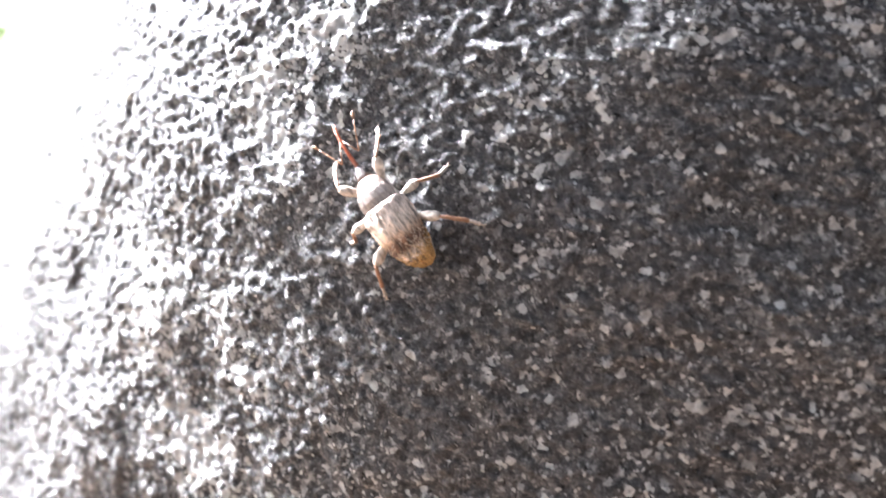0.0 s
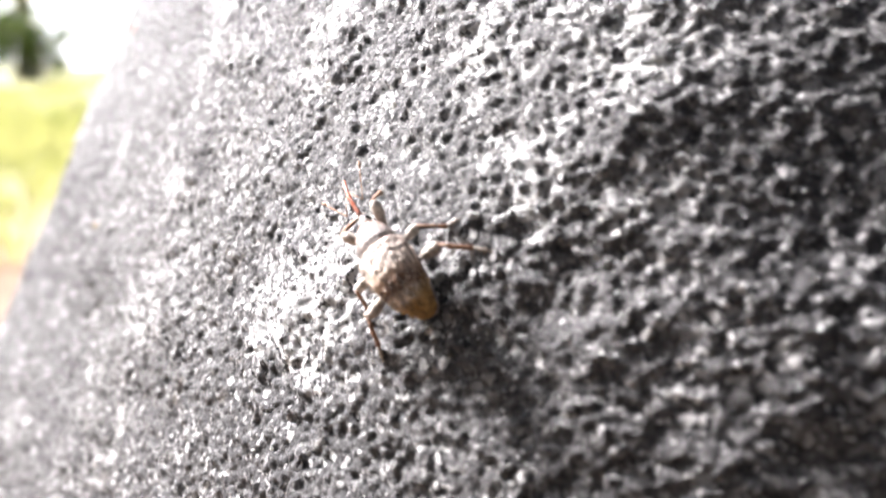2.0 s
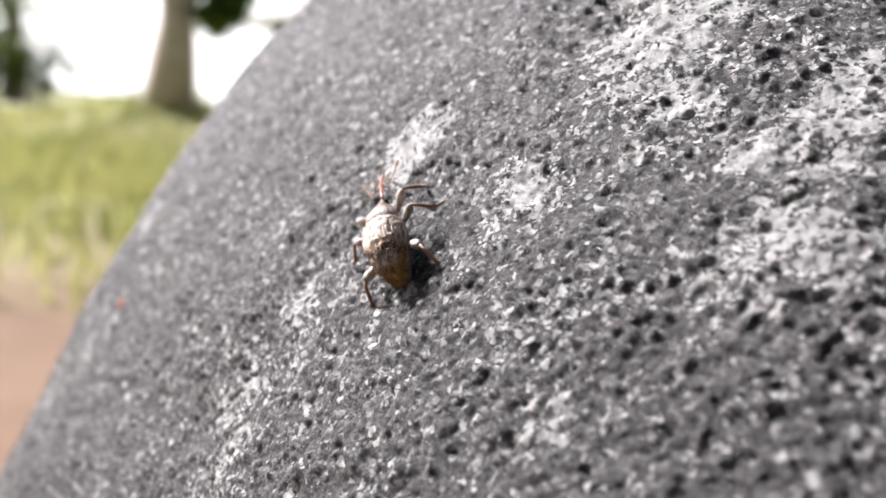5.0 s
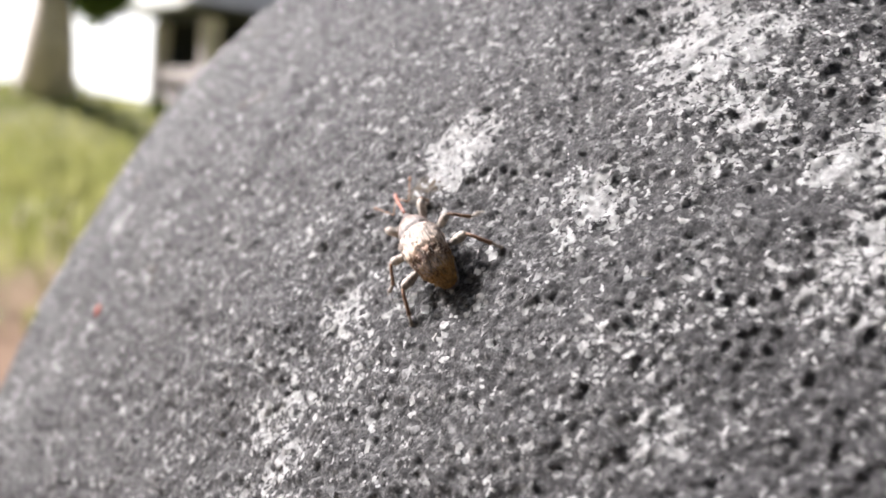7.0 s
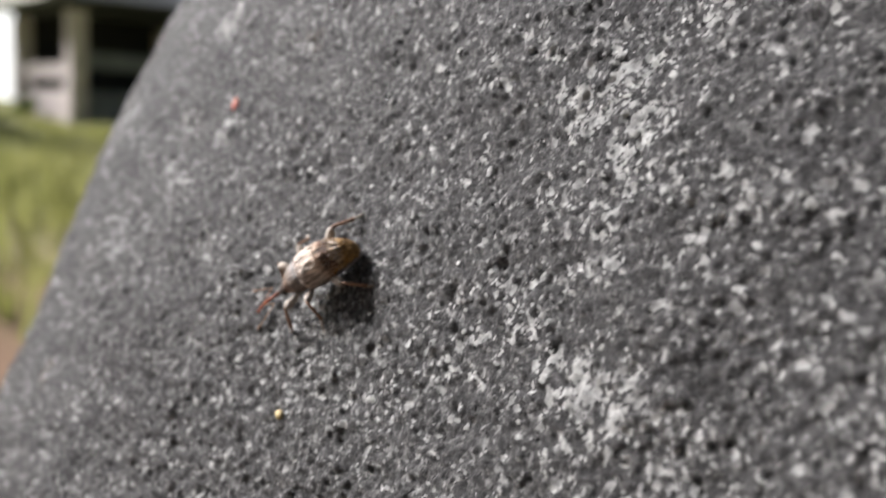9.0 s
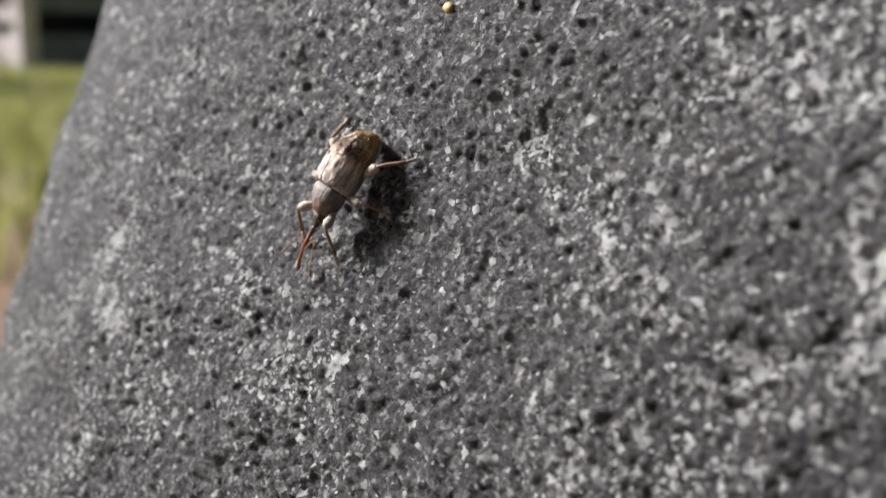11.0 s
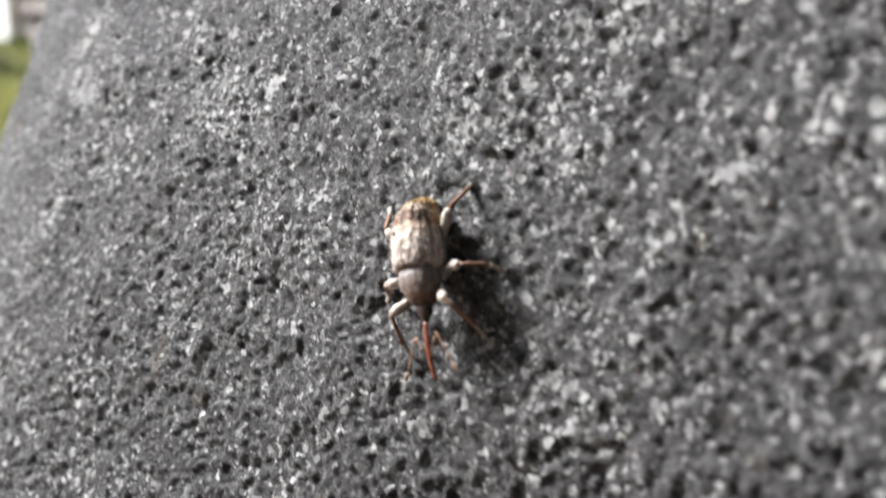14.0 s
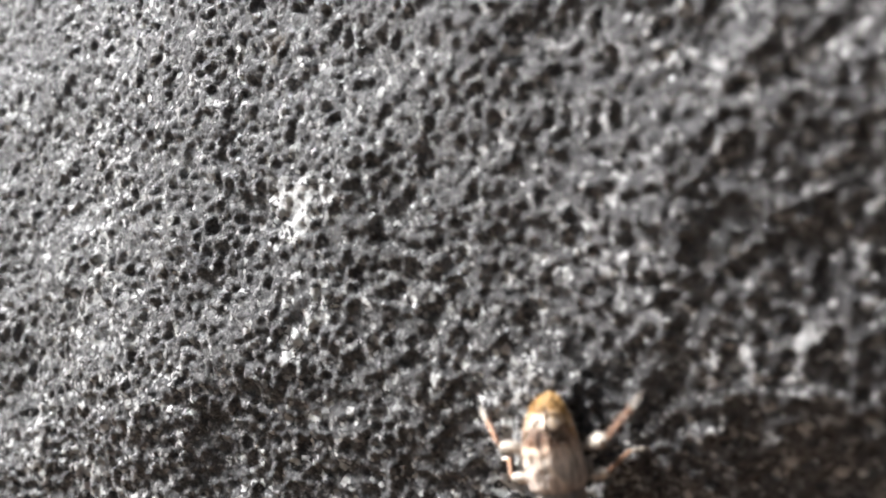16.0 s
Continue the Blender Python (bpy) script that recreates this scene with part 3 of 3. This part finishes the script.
# ---- the weevil ----
def scale_material(name, stops, rough=0.65, bands=0.0, speck=0.5, flanks=False):
    """Scaly cuticle: colour along the body (y, in millimetres / 10 + 0.5), streaked and flecked, with fine pits."""
    m, nt, b = material(name, rough)
    N, L = nt.nodes.new, nt.links.new
    co, sep = N("ShaderNodeTexCoord"), N("ShaderNodeSeparateXYZ")
    L(co.outputs["Object"], sep.inputs[0])
    n1 = N("ShaderNodeTexNoise")
    n1.inputs["Scale"].default_value, n1.inputs["Detail"].default_value = 900.0, 5.0
    L(co.outputs["Object"], n1.inputs["Vector"])
    y = N("ShaderNodeMath")
    y.operation = "MULTIPLY_ADD"
    L(sep.outputs["Y"], y.inputs[0])
    y.inputs[1].default_value, y.inputs[2].default_value = 100.0, 0.5 - 0.5 * bands
    w = N("ShaderNodeMath")
    w.operation = "MULTIPLY_ADD"
    L(n1.outputs["Fac"], w.inputs[0])
    w.inputs[1].default_value = bands
    L(y.outputs[0], w.inputs[2])
    r = N("ShaderNodeValToRGB")
    e = r.color_ramp.elements
    while len(e) < len(stops):
        e.new(0.5)
    for el, (p, c) in zip(e, stops):
        el.position, el.color = p, (*c, 1)
    L(w.outputs[0], r.inputs[0])
    base = r.outputs[0]
    if flanks:
        # orange-brown down the sides and round the tail, with a ragged edge
        z = N("ShaderNodeMath")
        z.operation = "MULTIPLY_ADD"
        L(n1.outputs["Fac"], z.inputs[0])
        z.inputs[1].default_value = -0.0011
        tail = N("ShaderNodeMath")
        tail.operation = "MULTIPLY_ADD"
        L(sep.outputs["Y"], tail.inputs[0])
        tail.inputs[1].default_value = 0.5
        L(sep.outputs["Z"], tail.inputs[2])
        L(tail.outputs[0], z.inputs[2])
        mr = N("ShaderNodeMapRange")
        mr.inputs["From Min"].default_value, mr.inputs["From Max"].default_value = 0.0001, 0.0008
        mr.inputs["To Min"].default_value, mr.inputs["To Max"].default_value = 1.0, 0.0
        L(z.outputs[0], mr.inputs["Value"])
        fm = N("ShaderNodeMix")
        fm.data_type = "RGBA"
        L(mr.outputs[0], fm.inputs["Factor"])
        L(base, fm.inputs["A"])
        fm.inputs["B"].default_value = (*GOLD, 1)
        base = fm.outputs["Result"]
    n2 = N("ShaderNodeTexNoise")
    n2.inputs["Scale"].default_value, n2.inputs["Detail"].default_value, n2.inputs["Roughness"].default_value = 3200.0, 4.0, 0.7
    mp = N("ShaderNodeMapping")
    mp.inputs["Scale"].default_value = (1.0, 0.22, 1.0)
    L(co.outputs["Object"], mp.inputs[0])
    L(mp.outputs[0], n2.inputs["Vector"])
    rs = N("ShaderNodeValToRGB")
    rs.color_ramp.elements[0].position, rs.color_ramp.elements[1].position = 0.36, 0.64
    rs.color_ramp.elements[0].color, rs.color_ramp.elements[1].color = (1 - speck, 1 - speck, 1 - speck, 1), (1 + speck * 0.6, 1 + speck * 0.6, 1 + speck * 0.6, 1)
    L(n2.outputs["Fac"], rs.inputs[0])
    mx = N("ShaderNodeMix")
    mx.data_type, mx.blend_type = "RGBA", "MULTIPLY"
    mx.inputs["Factor"].default_value = 1.0
    L(base, mx.inputs["A"])
    L(rs.outputs[0], mx.inputs["B"])
    L(mx.outputs["Result"], b.inputs["Base Color"])
    bp = N("ShaderNodeBump")
    bp.inputs["Strength"].default_value, bp.inputs["Distance"].default_value = 1.0, 0.0002
    L(n2.outputs["Fac"], bp.inputs["Height"])
    L(bp.outputs[0], b.inputs["Normal"])
    return m


CREAM, TAN, BROWN, GOLD = (0.62, 0.52, 0.43), (0.44, 0.31, 0.22), (0.16, 0.085, 0.05), (0.36, 0.19, 0.045)
MAT["elytra"] = scale_material("banded_wing_case", [(0.08, TAN), (0.14, TAN), (0.165, BROWN), (0.19, CREAM), (0.235, CREAM), (0.262, BROWN), (0.325, BROWN), (0.36, TAN), (0.43, CREAM), (0.60, (0.46, 0.38, 0.33))], 0.65, 0.035, 0.7, True)
MAT["pronotum"] = scale_material("grey_brown_thorax", [(0.60, (0.27, 0.24, 0.225)), (0.70, (0.23, 0.185, 0.16)), (0.79, (0.15, 0.085, 0.055)), (0.85, (0.05, 0.03, 0.022))], 0.5, 0.06, 0.5)
MAT["snout"] = scale_material("glossy_red_brown_snout", [(0.88, (0.12, 0.065, 0.05)), (1.0, (0.30, 0.075, 0.03))], 0.3, 0.02, 0.2)
MAT["femur"] = scale_material("pale_scaly_leg", [(0.0, (0.42, 0.37, 0.31)), (1.0, (0.45, 0.39, 0.33))], 0.65, 0.02)
MAT["tibia"] = scale_material("red_brown_shin", [(0.0, (0.24, 0.125, 0.07)), (1.0, (0.30, 0.165, 0.095))], 0.5, 0.02, 0.3)
MAT["bristle"] = scale_material("golden_scales", [(0.10, (0.42, 0.25, 0.08)), (0.20, (0.46, 0.30, 0.13)), (0.27, (0.48, 0.38, 0.28)), (0.6, (0.50, 0.42, 0.35))], 0.6, 0.08, 0.5)
MAT["eye"] = scale_material("black_eye", [(0.0, (0.008, 0.007, 0.007)), (1.0, (0.012, 0.01, 0.01))], 0.2, 0.0, 0.1)
MM0 = 0.001
MM = 0.00098


def loft(bm, sections, sides, ridge=0.0, count=18, half=0, rough=0.0):
    """A body of rounded sections (y, z of its middle, half width, height above, height below), in millimetres.
    half: 1 or -1 keeps the one side of it alone."""
    rings = []
    if rough:
        sections = [tuple(a[k] + (b[k] - a[k]) * f for k in range(5)) for a, b in zip(sections, sections[1:]) for f in (0, 0.17, 0.33, 0.5, 0.67, 0.83)] + [sections[-1]]
    rnd = random.Random(17 + half)
    for y, z, w, up, down in sections:
        ring = []
        span = range(sides + 1) if half else range(sides)
        for s in span:
            a = math.pi * s / sides - math.pi / 2 if half else 2 * math.pi * s / sides
            c, n = math.cos(a), math.sin(a)
            grow = 1 + 1.4 * min(1.0, max(0.0, (-1.2 - y) / 1.5))
            k = 1 + ridge * math.cos(a * count) * (1 if w > 0.5 else 0) + rough * grow * (rnd.uniform(-0.6, 0.6) + 2.0 * noise.noise(Vector((w * c * 2.3, y * 2.3, up * n * 2.3 + half))))
            x = w * k * math.copysign(abs(c) ** 0.85, c) * (half or 1)
            ring.append(bm.verts.new((x * MM + half * 0.00002, y * MM, (z + (up if n > 0 else down) * k * n) * MM)))
        rings.append(ring)
    for a, b in zip(rings, rings[1:]):
        for s in range(len(a) - (1 if half else 0)):
            q = (a[s], a[(s + 1) % len(a)], b[(s + 1) % len(a)], b[s])
            bm.faces.new(q if half != -1 else q[::-1])
    for ring, flip in ((rings[0], True), (rings[-1], False)):
        bm.faces.new(ring[::-1] if flip == (half != -1) else ring)
    if half:
        for a, b in zip(rings, rings[1:]):
            q = (a[-1], a[0], b[0], b[-1])
            bm.faces.new(q if half != -1 else q[::-1])
    bmesh.ops.recalc_face_normals(bm, faces=bm.faces)


def mm_tube(bm, path, radii, sides=10):
    tube(bm, [tuple(v * MM for v in p) for p in path], [r * MM for r in radii], sides)


def weevil_leg(th, side, root, knee, ankle, toe, size):
    """Femur (the leg's own mesh), shin and foot; places in millimetres from the root, for the right side."""
    def flip(p):
        return Vector((p[0] * side, p[1], p[2]))

    knee, ankle, toe = flip(knee), flip(ankle), flip(toe)
    bm = bmesh.new()
    o = Vector((0, 0, 0))
    mm_tube(bm, [o, knee * 0.25, knee * 0.55, knee * 0.8, knee * 0.95, knee], [0.14 * size, 0.20 * size, 0.37 * size, 0.42 * size, 0.29 * size, 0.15 * size], 10)
    leg = part("leg", bm, MAT["femur"], th)
    leg.location = flip(root) * MM
    bm = bmesh.new()
    mm_tube(bm, [knee, knee.lerp(ankle, 0.3) + Vector((0, 0, 0.06)), knee.lerp(ankle, 0.8), ankle], [0.13 * size, 0.15 * size, 0.16 * size, 0.19 * size], 8)
    part("tibia", bm, MAT["tibia"], leg, "red-brown shin")
    bm = bmesh.new()
    mid = ankle.lerp(toe, 0.5)
    mm_tube(bm, [ankle, ankle.lerp(toe, 0.2), ankle.lerp(toe, 0.3), mid, ankle.lerp(toe, 0.56), ankle.lerp(toe, 0.72), ankle.lerp(toe, 0.8), toe], [0.10, 0.15, 0.09, 0.17, 0.09, 0.20, 0.07, 0.06], 8)
    across = (toe - ankle).cross(Vector((0, 0, 1))).normalized()
    for s in (-1, 1):
        mm_tube(bm, [toe, toe + (toe - ankle) * 0.12 + across * 0.12 * s, toe + (toe - ankle) * 0.16 + across * 0.15 * s + Vector((0, 0, -0.1))], [0.05, 0.035, 0.012], 6)
    part("tarsus", bm, MAT["femur"], leg)
    return leg


def bristles(shell, seed):
    """Short scales that stand off a wing case, thickest towards its tail."""
    rnd = random.Random(seed)
    shell.normal_update()
    faces = [f for f in shell.faces if len(f.verts) == 4 and f.normal.z > -0.2 and f.calc_area() < 1e-7]
    out = bmesh.new()
    for f in faces:
        p = f.calc_center_median()
        if rnd.random() > 0.05 + 0.4 * min(1.0, max(0.0, (-0.0008 - p.y) / 0.0018)):
            continue
        n = f.normal.copy()
        side = n.cross(Vector((0, 1, 0)))
        if side.length < 0.1:
            continue
        side.normalize()
        back = (Vector((0, -1, 0)) - n * n.dot(Vector((0, -1, 0)))).normalized()
        w, h, l = rnd.uniform(0.03, 0.07) * MM, rnd.uniform(0.05, 0.13) * MM, rnd.uniform(0.10, 0.24) * MM
        vs = [out.verts.new(q) for q in (p - side * w, p + side * w, p + back * l * 0.6 - n * 0.00002, p + back * l + n * h)]
        for t in ((0, 1, 3), (1, 2, 3), (2, 0, 3), (0, 2, 1)):
            out.faces.new([vs[k] for k in t])
    return out


def standing(u, v, heading):
    """The pose of a beetle on the stone: z off the surface, y along its heading."""
    u, v = u * MM0, v * MM0
    U, V = np.meshgrid([u - 0.0015, u, u + 0.0015], [v - 0.0015, v, v + 0.0015])
    h = 0.004
    g = [float(stone_shape(np.array(a), np.array(b))) for a, b in ((u - h, v), (u + h, v), (u, v - h), (u, v + h))]
    n = Vector(((g[0] - g[1]) / (2 * h), (g[2] - g[3]) / (2 * h), 1.0)).normalized()
    x = Vector((0, 1, 0)).cross(n).normalized()
    y = n.cross(x)
    a = radians(heading)
    ahead = math.cos(a) * y - math.sin(a) * x
    side = ahead.cross(n)
    m = (ROCK_FRAME @ Matrix((side, ahead, n)).transposed()).to_4x4()
    m.translation = ROCK_FRAME @ Vector((u, v, float(np.mean(stone_shape(U, V) + relief(U, V))))) + SHIFT
    return m


def weevil():
    th = empty("weevil", standing(*WEEVIL_WAY[0][1:]), "small cream and brown banded weevil with a long red-brown snout", "beetle")
    z = 2.0
    shell = [(-4.0, 1.25, 0.15, 0.15, 0.12), (-3.92, 1.35, 0.48, 0.42, 0.35), (-3.7, 1.5, 0.78, 0.8, 0.55), (-3.3, 1.68, 1.05, 1.18, 0.7), (-2.7, 1.83, 1.34, 1.52, 0.75), (-2.0, 1.93, 1.58, 1.7, 0.8),
             (-1.2, z, 1.76, 1.78, 0.8), (-0.4, z, 1.87, 1.74, 0.8), (0.3, z, 1.90, 1.62, 0.8), (0.75, z, 1.84, 1.5, 0.75), (1.0, z, 1.66, 1.38, 0.7), (1.12, z, 1.3, 1.15, 0.6)]
    for half in (-1, 1):
        bm = bmesh.new()
        loft(bm, [(y, zz, w * 0.9, u * 1.04, d) for y, zz, w, u, d in shell], 48, 0.013, 20, half, 0.028)
        spikes = bristles(bm, 23 + half)
        case = part("wing_case", bm, MAT["elytra"], th, "cream wing case with brown bands and fine grooves")
        part("bristles", spikes, MAT["bristle"], case, "short golden tufts of scales", smooth=False)
    bm = bmesh.new()
    loft(bm, [(y, zz - 0.35, w * 0.86, u * 0.3, d * 1.35) for y, zz, w, u, d in shell[1:]], 24)
    part("abdomen", bm, MAT["pronotum"], th, "dark grey-brown belly")
    bm = bmesh.new()
    loft(bm, [(1.0, 1.95, 1.1, 1.05, 0.95), (1.2, 1.96, 1.34, 1.22, 1.05), (1.6, 1.95, 1.38, 1.25, 1.05), (2.1, 1.9, 1.28, 1.16, 1.0), (2.6, 1.82, 1.05, 0.98, 0.9), (3.0, 1.74, 0.78, 0.76, 0.74), (3.2, 1.7, 0.6, 0.6, 0.6)], 28, 0.012, 9, 0, 0.015)
    part("pronotum", bm, MAT["pronotum"], th, "dome-shaped grey-brown thorax")
    bm = bmesh.new()
    loft(bm, [(3.1, 1.62, 0.52, 0.5, 0.5), (3.4, 1.6, 0.55, 0.5, 0.5), (3.7, 1.55, 0.45, 0.42, 0.42), (4.0, 1.48, 0.28, 0.27, 0.27), (4.25, 1.44, 0.18, 0.18, 0.18)], 18)
    head = part("head", bm, MAT["pronotum"], th, "small round dark head")
    for s in (-1, 1):
        bm = bmesh.new()
        bmesh.ops.create_icosphere(bm, subdivisions=2, radius=0.27 * MM)
        for v in bm.verts:
            v.co = Vector((v.co.x * 0.6 + s * 0.42 * MM, v.co.y + 3.62 * MM, v.co.z + 1.6 * MM))
        part("eye", bm, MAT["eye"], head, "glossy black eye")
    arc = [(0, 4.05 + 3.6 * math.sin(a) / math.sin(1.05), 1.46 - 2.0 * (1 - math.cos(a)) / (1 - math.cos(1.05)) * 0.5) for a in (1.05 * k / 9 for k in range(10))]
    bm = bmesh.new()
    mm_tube(bm, arc, [0.19, 0.16, 0.145, 0.135, 0.13, 0.13, 0.13, 0.135, 0.14, 0.10], 12)
    snout = part("rostrum", bm, MAT["snout"], th, "long thin curved red-brown snout")
    for s in (-1, 1):
        bm = bmesh.new()
        p = arc[5]
        mm_tube(bm, [(s * 0.12, p[1], p[2]), (s * 0.45, p[1] - 0.7, p[2] + 0.25), (s * 0.8, p[1] - 1.35, p[2] + 0.35)], [0.05, 0.045, 0.06], 6)
        steps = [(s * (0.8 + 0.13 * k), p[1] - 1.35 + 0.28 * k, p[2] + 0.35 - 0.05 * k) for k in range(8)]
        mm_tube(bm, steps, [0.045, 0.055, 0.04, 0.055, 0.04, 0.055, 0.045, 0.05], 6)
        q = steps[-1]
        mm_tube(bm, [q, (q[0] + s * 0.1, q[1] + 0.2, q[2] - 0.04), (q[0] + s * 0.2, q[1] + 0.42, q[2] - 0.08), (q[0] + s * 0.24, q[1] + 0.52, q[2] - 0.1)], [0.05, 0.12, 0.11, 0.03], 7)
        part("antenna", bm, MAT["tibia"], snout, "thin elbowed antenna")
    legs = []
    for side in (-1, 1):
        # front, middle and hind
        legs.append(weevil_leg(th, side, (0.7, 2.1, 1.1), (1.45, 1.5, 0.95), (1.7, 2.8, -1.1), (1.55, 3.5, -2.2), 0.9))
        legs.append(weevil_leg(th, side, (1.0, 0.9, 1.1), (2.0, 0.2, 0.8), (3.0, -0.1, -0.8), (3.7, 0.2, -1.45), 0.85))
        legs.append(weevil_leg(th, side, (1.0, -0.7, 1.1), (1.9, -1.5, 0.9), (2.6, -3.0, -0.35), (2.9, -3.9, -0.85), 0.95))
    return th, legs


WEEVIL, LEGS = weevil()


def motions():
    lift = 0.0002
    walk(WEEVIL, [(t, standing(*p) @ pose(0, 0, lift, 10)) for t, *p in WEEVIL_WAY])
    # the gait follows the way walked: three legs swing while three stand
    ts = [r[0] for r in WEEVIL_WAY]
    xs = np.array([r[1:3] for r in WEEVIL_WAY]) * MM0
    way = np.concatenate([[0], np.cumsum(np.linalg.norm(np.diff(xs, axis=0), axis=1))])
    for k, leg in enumerate(LEGS):
        side = -1 if k < 3 else 1
        shift = math.pi * ((k + (k >= 3)) % 2)
        at = leg.location.copy()
        rows = []
        for n in range(161):
            t = n / 10
            a = 2 * math.pi * float(np.interp(t, ts, way)) / 0.0042 + shift + 0.4
            swing, up = 20 * math.sin(a), 9 * max(0.0, math.cos(a))
            rows.append((t, Matrix.Translation(at) @ pose(0, 0, 0, 0, -side * up, side * swing)))
        walk(leg, rows)


motions()
